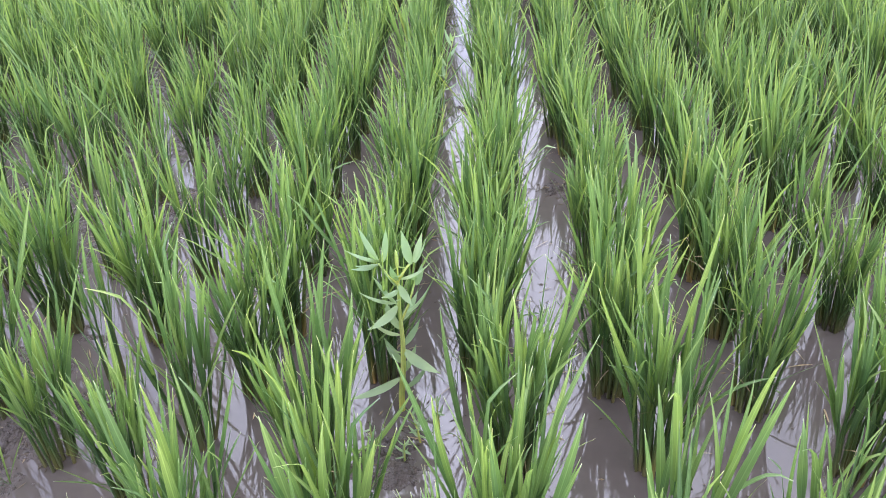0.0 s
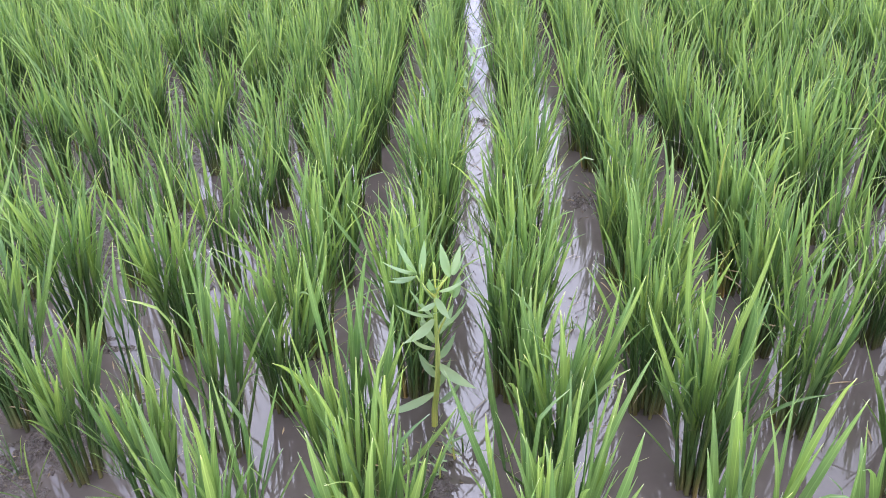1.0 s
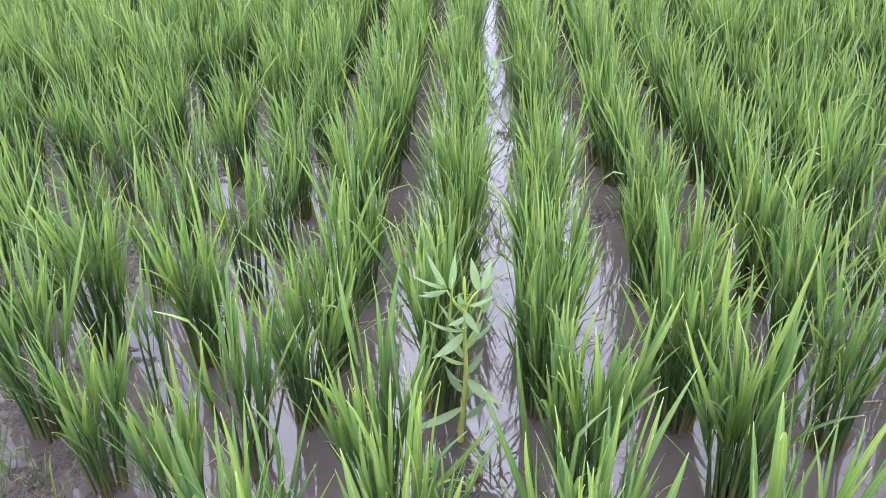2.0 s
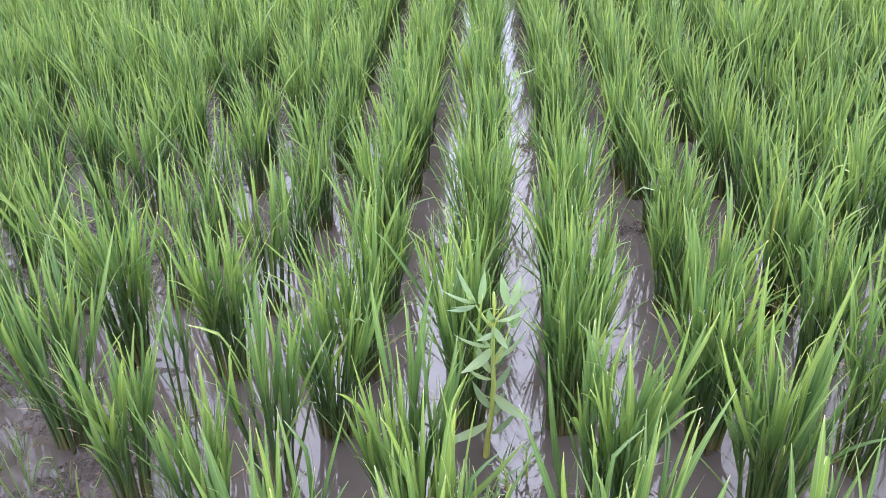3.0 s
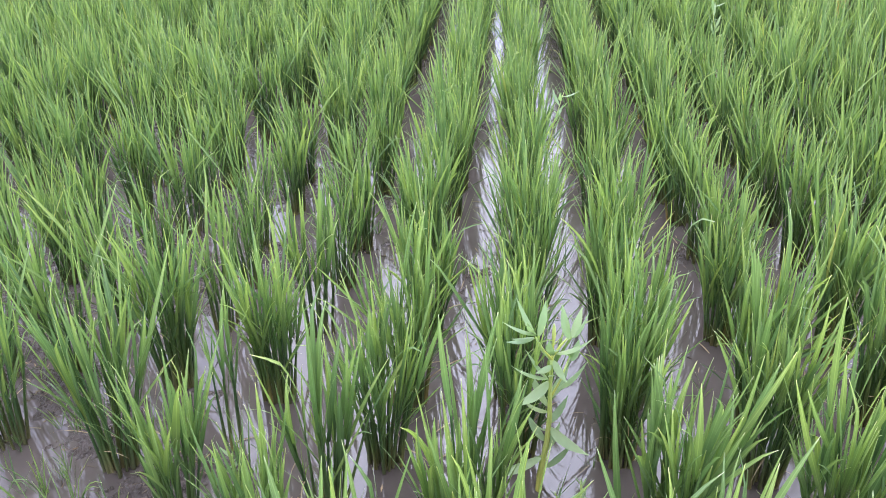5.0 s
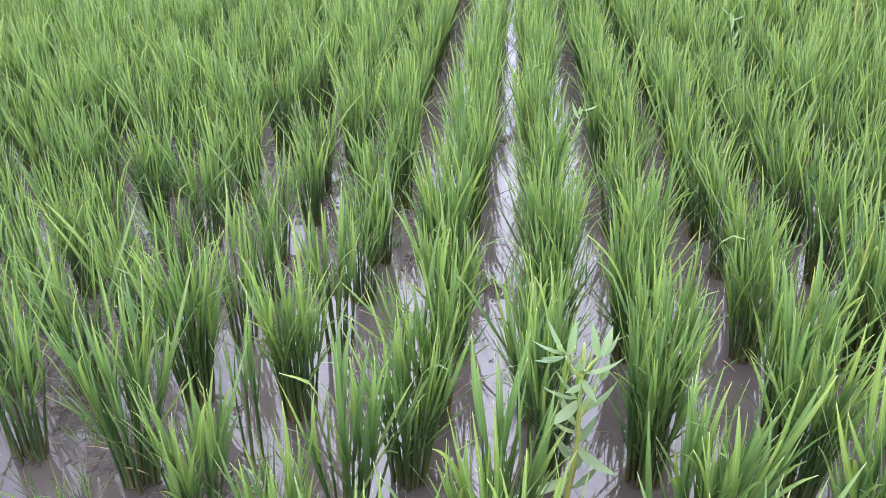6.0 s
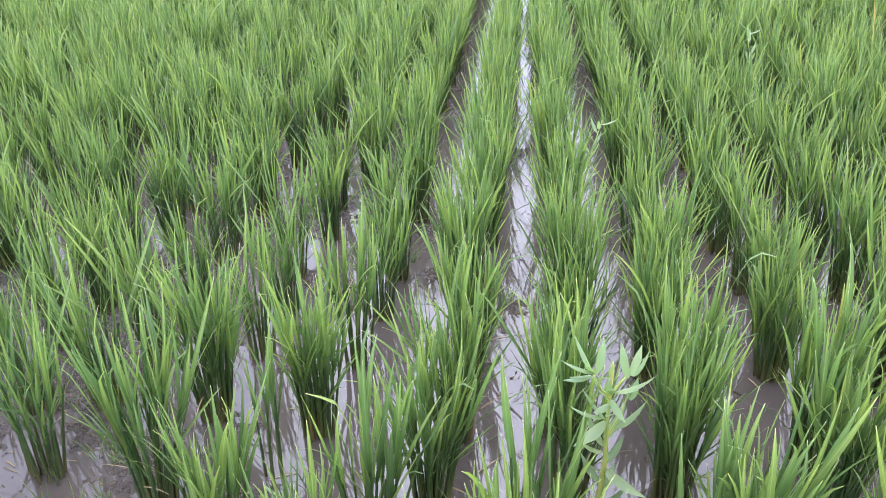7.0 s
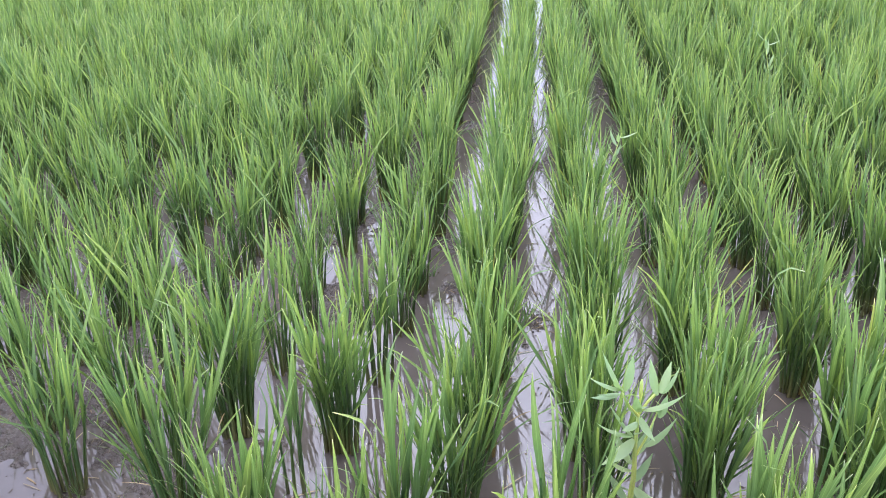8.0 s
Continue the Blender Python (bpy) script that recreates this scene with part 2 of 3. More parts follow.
def rice_layout(seed, tillers=24, height=1.0, spread=1.0, lean=(0.035, 0.0), foot=0.042, width=1.0, turn_of=0.0, tousle=1.0):
    """The tillers of one plant, each with its pose and its leaves' poses under it: a tight sheaf of sheaths that opens into leaves above."""
    rng = random.Random(seed)
    plant = []
    tip = Matrix.Rotation(-turn_of, 4, "Z") @ Matrix.Rotation(lean[0], 4, "Y") @ Matrix.Rotation(-lean[1], 4, "X") @ Matrix.Rotation(turn_of, 4, "Z")
    for i in range(tillers):
        r, az = foot * math.sqrt((i + 0.5) / tillers), i * 2.39996 + rng.uniform(-0.5, 0.5)
        out = spread * (0.01 + 0.12 * (r / foot) ** 1.2) * rng.uniform(0.35, 1.45)
        which, scale = rng.randrange(len(TILLERS)), 0.97 * height * rng.choice((0.74, 0.86, 0.95, 1.02, 1.09)) * rng.uniform(0.96, 1.04)
        m = (Matrix.Translation((r * math.cos(az), r * math.sin(az), -0.012)) @ tip @ Matrix.Rotation(az - math.pi / 2 + rng.uniform(-0.6, 0.6), 4, "Z")
             @ Matrix.Rotation(-out, 4, "X") @ Matrix.Scale(scale, 4))
        length, bend, _ = TILLERS[which]
        leaves, turn = [], rng.uniform(0, math.pi * 2)
        for s, grow, stand, missing in LEAF_PLAN:
            turn += math.pi + rng.uniform(-0.6, 0.6)
            if rng.random() < missing:
                continue
            p, a = along_tiller(length, bend, s)
            away = rng.choice(stand) * rng.uniform(0.8, 1.2) * tousle
            k = grow * rng.uniform(0.74, 1.16)
            wide = width * rng.choice((0.55, 0.68, 0.8, 0.92, 1.1)) * rng.uniform(0.9, 1.1) * (0.6 if s < 0.5 else 1.0)
            leaf = (Matrix.Translation(p) @ Matrix.Rotation(-a, 4, "X") @ Matrix.Rotation(turn, 4, "Z")
                    @ Matrix.Rotation(-away, 4, "X") @ Matrix.Diagonal((wide, k, k, 1)))
            leaves.append((rng.randrange(len(BLADES)), leaf))
        if rng.random() < 0.22:
            # a slender leaf that arches out of the sheaf
            p, a = along_tiller(length, bend, rng.uniform(0.6, 0.95))
            k = rng.uniform(0.6, 0.95)
            leaves.append((rng.choice(ARCHED), Matrix.Translation(p) @ Matrix.Rotation(rng.uniform(0, math.pi * 2), 4, "Z")
                           @ Matrix.Rotation(-rng.uniform(0.25, 0.75) * tousle, 4, "X") @ Matrix.Diagonal((0.5 * width, k, k, 1))))
        plant.append((which, m, leaves))
    return plant


PLANT_LABEL = "young green rice plant, upright pointed blades, rooted in muddy water"
SPARSE_LABEL = "sparse rice plant with few slender upright green tillers in water"


def rice_plant(place, seed, label=PLANT_LABEL, **shape):
    plant = tagged(new("rice_plant"), label, "rice plant", "rice plants in rows")
    plant.empty_display_size = 0.05
    plant.matrix_basis = place
    withering = random.Random(seed + 5)
    for which, m, leaves in rice_layout(seed, **shape):
        tiller = part("tiller", tiller_meshes[which], plant, m)
        for index, pose_of in leaves:
            part("leaf", blade_meshes[index], tiller, pose_of)
        if withering.random() < 0.11:
            # a dead lower leaf that hangs down to the water
            part("dead_leaf", dead_blade, tiller, pose(0, 0, withering.uniform(0.05, 0.14), 0, 0, withering.uniform(0, 360)) @ Matrix.Rotation(-withering.uniform(0.5, 1.3), 4, "X") @ Matrix.Scale(withering.uniform(0.6, 1.1), 4), "thin pale brown dead leaf")
    return plant


def joined(pieces):
    verts, uvs, faces, count = [], [], [], 0
    for (v, u, f), m in pieces:
        a = np.array(m)
        verts.append(v @ a[:3, :3].T + a[:3, 3])
        uvs.append(u)
        faces.append(f + count)
        count += len(v)
    return np.concatenate(verts), np.concatenate(uvs), np.concatenate(faces)


def rice_meshes(seed, **shape):
    """The same plant with its leaves in one mesh and its sheaths in another, for those farther off."""
    leaves, sheaths = [], []
    for which, m, blades in rice_layout(seed, **shape):
        sheaths.append((TILLERS_LOW[which][2], m))
        leaves += [(BLADES_LOW[i], m @ lm) for i, lm in blades]
    return joined(leaves), joined(sheaths)


# ---- ground and water ----
# the lines of the middle rows: place along the field, place across it
ROW_LINES = {-3: ((3.3, -0.885), (4.5, -0.935), (6.0, -1.0), (8.0, -1.07)), -2: ((2.6, -0.58), (3.8, -0.565), (4.5, -0.59), (5.0, -0.615), (6.4, -0.67), (8.0, -0.73)),
             -1: ((2.6, -0.28), (3.3, -0.28), (4.2, -0.30), (5.0, -0.34), (6.0, -0.39), (8.0, -0.48)),
             0: ((3.0, 0.01), (3.6, 0.02), (4.2, 0.01), (5.0, -0.04), (6.0, -0.10), (8.0, -0.19)), 1: ((3.0, 0.32), (4.0, 0.30), (5.0, 0.25), (8.0, 0.11))}


def row_x(k, y):
    """The planted rows run away from the bank and bear slightly to one side farther out."""
    if k in ROW_LINES:
        return float(np.interp(y, *zip(*ROW_LINES[k]))) - 0.04 * max(0.0, y - 8.0)
    return 0.3 * k - 0.045 * max(0.0, y - 3.5) + (0.06 * min(1.0, max(0.0, y - 3.3)) if k <= -4 else 0.0)


MUD_BANKS = [(0.25, 3.31, 0.07, 0.020), (-0.78, 3.70, 0.09, 0.022), (-0.70, 3.35, 0.10, 0.024), (-0.43, 3.15, 0.05, 0.011),
             (-1.25, 1.95, 0.14, 0.018), (-0.21, 2.03, 0.11, 0.022), (-0.15, 4.05, 0.06, 0.010), (-1.05, 3.15, 0.10, 0.022),
             (-1.38, 3.0, 0.12, 0.022), (-1.7, 3.2, 0.14, 0.024), (-0.5, 4.6, 0.1, 0.018), (-0.83, 5.2, 0.1, 0.022), (0.45, 3.0, 0.06, 0.016), (-1.95, 2.6, 0.12, 0.022), (-1.35, 4.0, 0.1, 0.02),
             (-1.71, 2.62, 0.12, 0.02), (-1.54, 2.47, 0.09, 0.02), (-1.33, 2.27, 0.09, 0.018), (-2.15, 3.08, 0.14, 0.02), (-1.47, 3.24, 0.09, 0.018), (-1.64, 3.46, 0.1, 0.018), (-1.58, 3.72, 0.1, 0.018),
             (-1.06, 2.17, 0.07, 0.018), (-1.14, 2.08, 0.08, 0.018)]


def mud_height(x, y):
    h = -0.017 + 0.014 * noise.noise(Vector((x * 2.1, y * 2.1, 0.3))) + 0.011 * noise.noise(Vector((x * 9, y * 9, 3.3))) + 0.007 * noise.noise(Vector((x * 31, y * 31, 7.7))) + 0.004 * noise.noise(Vector((x * 70, y * 70, 2.7)))
    # the mud rises towards the bank on which one stands
    h += 0.009 * min(1.0, max(0.0, (2.12 - y) / 0.35)) * (0.7 + 1.1 * noise.noise(Vector((x * 5.3, y * 5.3, 9.1))))
    # and lies higher, broken into crumbs, among the thinner plants of the old planting
    h += 0.0165 * min(1.0, max(0.0, (-0.82 - x) / 0.25)) * min(1.0, max(0.0, (y - 2.1) / 0.3)) * (0.75 + 1.0 * noise.noise(Vector((x * 6.1, y * 6.1, 4.4))) + 0.6 * noise.noise(Vector((x * 24, y * 24, 8.2))))
    for bx, by, r, top in MUD_BANKS:
        d = ((x - bx) ** 2 + (y - by) ** 2) / (r * r)
        if d < 6:
            h += 1.7 * top * math.exp(-d) * (0.75 + 0.9 * noise.noise(Vector((x * 17, y * 17, 1.7))) + 0.55 * noise.noise(Vector((x * 48, y * 48, 5.1))))
    inner = min(1.0, max(0.0, min(x + 4.2, 2.6 - x, y - 0.8, 7.2 - y) / 0.4))
    return -0.03 + (h + 0.03) * inner


def spaced(a, b, step, fine):
    out, v = [], a
    while v < b:
        out.append(v)
        v += step / 3 if fine and fine[0] < v < fine[1] else step
    return out + [b]


def field_sheet(name, mat, z_of, x0, x1, y0, y1, step, fine_x=None, fine_y=None):
    """One sheet, finely divided where it is seen and reaching out to the horizon."""
    far = [60.0, 400.0, 2000.0]
    xs = [x0 - d for d in reversed(far)] + spaced(x0, x1, step, fine_x) + [x1 + d for d in far]
    ys = [y0 - d for d in reversed(far)] + spaced(y0, y1, step, fine_y) + [y1 + d for d in far]
    verts = [(x, y, z_of(x, y)) for y in ys for x in xs]
    return new(name, mesh_from(name, verts, grid_faces(len(ys), len(xs)), mat))


ground = tagged(field_sheet("ground", mud_mat, lambda x, y: mud_height(x, y) if (-4.5 < x < 3 and 0.5 < y < 8) else -0.03, -4.2, 2.6, 0.8, 7.2, 0.033, (-2.5, 1.0), (1.7, 4.3)),
                "wet grey-brown paddy mud with low crumbly banks between the rows", "mud", kind="structure")
water = tagged(field_sheet("water", water_mat, lambda x, y: 0.0, -5, 4, 0, 12, 1.0),
               "shallow still muddy water mirroring a pale overcast sky", "water", kind="structure")

# ---- rice rows ----
HILL = {(-4, 0): {"height": 1.06, "tillers": 20, "spread": 1.25}, (-3, 0): {"height": 0.85, "tillers": 4, "spread": 0.7}, (-3, -1): {"height": 0.82, "tillers": 15},
        (-3, -2): {"height": 0.74, "tillers": 18, "spread": 1.2}, (-2, -1): {"height": 0.98, "tillers": 11, "spread": 1.25}, (-2, 0): {"height": 1.05, "tillers": 21},
        (-1, -1): {"height": 0.95, "tillers": 20, "spread": 1.15}, (-1, 0): {"height": 0.92, "tillers": 17, "spread": 0.9}, (0, -1): {"height": 1.08, "tillers": 24, "spread": 0.95},
        (1, -1): {"height": 1.06, "tillers": 19, "spread": 1.0}, (2, 0): {"height": 1.0, "tillers": 17, "spread": 0.85}, (-4, -1): None, (-4, -2): None, (-5, -1): None, (-5, -2): None, (-5, -3): None,
        (-4, -3): None, (-2, -2): {"height": 0.95, "tillers": 13, "spread": 1.2}, (-1, -2): {"height": 0.95, "tillers": 13, "spread": 1.2}, (0, -2): {"height": 1.15, "tillers": 15, "spread": 1.0}, (1, -2): {"height": 1.02, "tillers": 9, "spread": 1.2},
        (2, -2): {"height": 0.95, "tillers": 13, "spread": 1.2}, (2, -1): {"height": 0.95, "tillers": 15}, (-4, 2): {"tillers": 11, "spread": 0.8}, (-3, 2): {"tillers": 12, "spread": 0.85}}
near_rng = random.Random(5)
# plants whose feet stand off the even spacing: (row, place along it): (x, y)
FEET_FAR_SIDE = {(-7, 3): (-2.12, 3.13), (-6, 2): (-1.83, 2.82), (-5, 1): (-1.53, 2.51), (-5, 4): (-1.53, 3.40), (-5, 7): (-1.58, 4.05),
                 (-5, 0): (-1.57, 2.25), (-4, 0): (-1.24, 2.18), (-3, -2): (-0.79, 1.90), (-3, -1): (-1.01, 2.01), (-3, 0): (-0.985, 2.29), (-2, -1): (-0.695, 2.08), (-4, 1): (-1.22, 2.51), (-4, 2): (-1.19, 2.80), (-3, 1): (-0.92, 2.47), (-3, 2): (-0.885, 2.78),
                 (-3, 3): (-0.87, 3.05), (-3, 4): (-0.86, 3.31), (-3, 6): (-0.86, 3.79), (-2, 0): (-0.59, 2.245), (-2, 2): (-0.55, 2.80), (-2, 3): (-0.60, 3.12)}
FEET_NEAR_SIDE = {(-1, -1): (-0.36, 1.93), (-1, 0): (-0.27, 2.30), (0, -1): (0.045, 1.98), (1, -1): (0.36, 2.0), (2, -1): (0.78, 1.98), (0, 0): (-0.03, 2.30), (0, 2): (-0.04, 2.80), (0, 5): (-0.03, 3.58),
                  (0, 7): (-0.04, 4.18), (1, 0): (0.295, 2.25), (1, 2): (0.30, 2.82), (1, 3): (0.325, 3.03), (1, 5): (0.285, 3.58), (1, 6): (0.25, 3.77),
                  (2, 0): (0.62, 2.185), (2, 1): (0.61, 2.48), (2, 2): (0.59, 2.76), (2, 3): (0.645, 3.015), (2, 4): (0.62, 3.28)}
FEET = {**FEET_FAR_SIDE, **FEET_NEAR_SIDE}


def hill_place(k, j):
    r = random.Random(k * 977 + j * 31 + 7)
    y = 2.22 + 0.272 * j + r.uniform(-0.025, 0.025)
    x, y = FEET.get((k, j), (row_x(k, y) + r.uniform(-1, 1) * (0.022 if k > -4 else 0.06), y))
    size = r.uniform(0.88, 1.1) * (0.93 if k <= -3 and 3 <= j <= 6 else 1.0)
    return x, y, r.uniform(0, 360), size


# long single leaves that stand out from their plants: foot and tip from the plant's base, width
LONE_LEAVES = {(1, -1): [(0.01, 0.0, 0.288, 0.113, -0.03, 0.660, 0.0135), (-0.033, -0.03, 0.207, -0.164, -0.08, 0.51, 0.014), (-0.03, -0.02, 0.31, -0.128, -0.06, 0.486, 0.012), (-0.05, 0.0, 0.40, -0.087, 0.0, 0.65, 0.015)],
               (0, -1): [(-0.09, 0.0, 0.06, -0.149, -0.04, 0.453, 0.015), (0.07, 0.0, 0.27, 0.198, -0.02, 0.569, 0.015)],
               (-1, -1): [(0.05, -0.02, 0.05, 0.273, -0.1, 0.364, 0.016), (-0.022, 0.0, 0.42, -0.048, -0.02, 0.64, 0.015)],
               (-4, 0): [(0.065, 0.0, 0.303, 0.12, -0.02, 0.617, 0.017), (-0.054, 0.0, 0.215, -0.068, -0.03, 0.428, 0.014)],
               (-2, -1): [(0.12, 0.0, 0.286, 0.212, -0.05, 0.452, 0.014)]}
lone_blade = mesh_from("leaf", *[blade_arrays(blade_shape(stock, 10, 0.16, 0, 0, 0.4), 0.25, 0.014)[i] for i in (0, 2)], blade_mat, blade_arrays(blade_shape(stock, 10, 0.16, 0, 0, 0.4), 0.25, 0.014)[1])


def aim(start, end, roll=0.0):
    """Stands a leaf at start with its length towards end and its face up."""
    z = (Vector(end) - Vector(start)).normalized()
    x = Vector((0, 0, 1)).cross(z)
    x = x.normalized() if x.length > 1e-3 else Vector((1, 0, 0))
    m = Matrix((x, z.cross(x), z)).transposed().to_4x4()
    return Matrix.Translation(start) @ m @ Matrix.Rotation(roll, 4, "Z")


def lone_leaf(plant, x0, y0, z0, x1, y1, z1, width):
    back = plant.matrix_basis.to_3x3().to_4x4().inverted()
    foot, tip = Vector((x0, y0, z0)), Vector((x1, y1, z1))
    root = Vector((x0 * 0.3, y0 * 0.3, -0.01))
    length = (foot - root).length
    v, u, f = tube_arrays(length, 0.0042, 0.0026, 0.0)
    tiller = part("tiller", mesh_from("tiller", v, f, sheath_mat, u), plant, back @ aim(root, foot))
    k = (tip - foot).length / 0.25
    part("leaf", lone_blade, tiller, aim(root, foot).inverted() @ aim(foot, tip, 0.5) @ Matrix.Rotation(-0.06, 4, "X") @ Matrix.Diagonal((width / 0.014, k, k, 1)))


for k in range(-4, 3):
    for j in range(-2, 3):
        x, y, turn, size = hill_place(k, j)
        own = HILL.get((k, j), {})
        if own is None:
            continue
        plant = rice_plant(pose(x, y, 0, 0, 0, turn), k * 131 + j * 17 + 3, PLANT_LABEL if own.get("tillers", 20) > 12 else SPARSE_LABEL,
                   tillers=own["tillers"] + 5 if own.get("tillers", 0) > 12 else own.get("tillers", near_rng.randint(26, 31) + (5 if k >= 0 else 0)), height=own.get("height", 1.0) * size * (1.05 if j < 0 else 1.0), spread=(0.8 if j < 0 else 0.88) * own.get("spread", 1.0), turn_of=radians(turn), width=1.35 if j < 0 else 0.98, foot=0.042, tousle=0.65 if j < 0 else 0.9, lean=own.get("lean", (0.035, 0)))
        for row in LONE_LEAVES.get((k, j), ()):
            lone_leaf(plant, *row)

# farther plants: full, slight and bushy forms, set out at all turns and sizes
forms = []
for i in range(24):
    build = ((27 + i % 5, 0.88, 0.9), (18 + i % 4, 1.0, 1.15), (29 + i % 4, 1.0, 1.0))[i // 8]
    (lv, lu, lf), (sv, su, sf) = rice_meshes(500 + i, tillers=build[0], spread=random.Random(i).uniform(0.85, 1.15) * build[1], tousle=build[2], width=0.82)
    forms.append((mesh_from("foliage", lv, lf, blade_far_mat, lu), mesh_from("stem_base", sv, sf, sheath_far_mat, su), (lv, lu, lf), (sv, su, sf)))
far_pieces, far_stems = [], []
for k in range(-26, 16):
    for j in range(-3, 46):
        if -4 <= k <= 2 and -2 <= j <= 2:
            continue
        if HILL.get((k, j), 1) is None:
            continue
        x, y, turn, size = hill_place(k, j)
        i = (k * 7 + j * 3 + (k * j) % 5) % 8 + (8 if (k <= -3 and j <= 5 and (k + 2 * j) % 4 != 0) or ((k + j) % 5 == 0 and j <= 6) else 16 if j >= 3 and (k >= 0 or k <= -4) else 0)
        m = pose(x, y, 0, 0, 0, turn) @ Matrix.Scale(size, 4)
        if -14 <= k <= 6 and j <= 14:
            plant = tagged(new("rice_plant"), PLANT_LABEL, "rice plant", "rice plants in rows")
            plant.empty_display_size = 0.05
            plant.matrix_basis = m
            part("foliage", forms[i][0], plant)
            part("stem_base", forms[i][1], plant)
        elif j <= 30:
            far_pieces.append((forms[i][2], m))
            far_stems.append((forms[i][3], m))
verts, uvs, faces = joined(far_stems)
stem_bases = mesh_from("stem_bases", verts, faces, sheath_far_mat, uvs)
verts, uvs, faces = joined(far_pieces)
rice_field = new("rice_field", mesh_from("rice_field", verts, faces, blade_far_mat, uvs))
part("stem_bases", stem_bases, rice_field)
tagged(rice_field, "distant green rice plants in rows across the paddy", "rice field", kind="stuff")


# ---- the broadleaf weed ----
def leaf_shape(length, width, droop, fold=0.25, segs=8):
    """A lance-shaped leaf along z, drooping to y, folded along its midrib."""
    verts, uvs, pos = [], [], np.zeros(3)
    for i in range(segs + 1):
        s = i / segs
        a = droop * s
        w = 0.5 * width * (math.sin(math.pi * min(1.0, 0.04 + s) ** 0.8) ** 0.9 if s < 0.999 else 0.0) + 0.0006
        up = np.array([0, -math.cos(a), math.sin(a)])
        for side, lift in ((-1, fold), (-0.5, fold * 0.35), (0, 0), (0.5, fold * 0.35), (1, fold)):
            verts.append(pos + np.array([side * w, 0, 0]) + up * lift * w)
            uvs.append((0.5 + side * 0.5, s))
        pos = pos + np.array([0, math.sin(a), math.cos(a)]) * length / segs
    return mesh_from("leaf", np.array(verts), grid_faces(segs + 1, 5), broad_mat, uvs)


def stem_path(name, pts, radii, mat, sides=7):
    verts, uvs = [], []
    for i, (p, r) in enumerate(zip(pts, radii)):
        d = (Vector(pts[min(i + 1, len(pts) - 1)]) - Vector(pts[max(i - 1, 0)])).normalized()
        a = d.cross(Vector((0.3, 1, 0.1))).normalized()
        b = d.cross(a)
        for q in range(sides):
            t = 2 * math.pi * q / sides
            verts.append(Vector(p) + r * (math.cos(t) * a + math.sin(t) * b))
            uvs.append((q / sides, i / (len(pts) - 1)))
    faces = grid_faces(len(pts), sides, True) + [tuple(range((len(pts) - 1) * sides, len(pts) * sides))]
    return mesh_from(name, [tuple(v) for v in verts], faces, mat, uvs)


weed = tagged(new("broadleaf_weed"), "pale green broadleaf weed with lance-shaped leaves standing among rice", "weed")
weed.matrix_basis = pose(-0.205, 2.18, 0)
part("stem", stem_path("stem", [(-0.012, 0, -0.03), (-0.008, 0, 0.05), (0.004, -0.003, 0.14), (0.009, -0.004, 0.22), (0.008, 0, 0.31), (0.011, 0.004, 0.39)],
                       [0.0082, 0.0076, 0.0068, 0.0056, 0.0044, 0.0034], stem_mat), weed, label="thick yellow-green stem")
part("branch", stem_path("branch", [(0.010, 0, 0.375), (-0.008, -0.006, 0.40), (-0.026, -0.01, 0.437)], [0.003, 0.0026, 0.002], stem_mat), weed)
part("branch", stem_path("branch", [(0.010, 0, 0.38), (0.028, 0.006, 0.408), (0.047, 0.012, 0.43)], [0.003, 0.0026, 0.002], stem_mat), weed)
part("branch", stem_path("branch", [(0.009, 0, 0.27), (0.03, 0.008, 0.315), (0.048, 0.014, 0.375)], [0.003, 0.0024, 0.0018], stem_mat), weed)
part("flower_bud", stem_path("flower_bud", [(0.011, 0.004, 0.385), (0.012, 0.004, 0.415), (0.012, 0.004, 0.425), (0.012, 0.004, 0.44), (0.012, 0.004, 0.455), (0.012, 0.004, 0.462)],
                             [0.0018, 0.002, 0.0038, 0.0042, 0.003, 0.001], stem_mat, 8), weed, label="small closed pale green flower bud")
# x and z of a leaf's foot and tip, how far it reaches towards or away, its width and its droop
UPPER_LEAVES = [(0.006, 0.373, -0.029, 0.429, -0.02, 0.019, 0.2), (-0.026, 0.437, -0.070, 0.510, 0.01, 0.016, 0.1), (-0.026, 0.437, -0.098, 0.462, -0.03, 0.014, 0.3),
                (-0.020, 0.434, -0.001, 0.502, 0.02, 0.015, 0.15), (-0.029, 0.429, -0.074, 0.425, -0.03, 0.012, 0.4), (-0.031, 0.427, -0.079, 0.405, -0.01, 0.012, 0.4),
                (0.045, 0.428, 0.024, 0.494, 0.02, 0.017, 0.1), (0.049, 0.433, 0.070, 0.482, 0.03, 0.013, 0.1), (0.053, 0.433, 0.090, 0.488, 0.0, 0.015, 0.2),
                (0.019, 0.391, 0.108, 0.413, -0.03, 0.016, 0.5), (0.004, 0.396, 0.028, 0.406, -0.02, 0.010, 0.3), (0.014, 0.371, 0.034, 0.330, -0.02, 0.014, 0.3)]
BACK_LEAVES = [(0.004, 0.27, 0.055, 0.30, 0.05, 0.016, 0.4), (0.004, 0.25, -0.045, 0.285, 0.05, 0.014, 0.4), (0.004, 0.20, 0.06, 0.225, 0.04, 0.015, 0.5), (0.002, 0.15, -0.05, 0.17, 0.04, 0.015, 0.5),
               (0.0, 0.12, 0.045, 0.15, 0.045, 0.014, 0.5), (0.008, 0.36, -0.02, 0.345, -0.035, 0.013, 0.5), (0.01, 0.385, 0.0, 0.43, -0.03, 0.013, 0.2), (-0.026, 0.437, -0.045, 0.475, -0.035, 0.013, 0.2)]
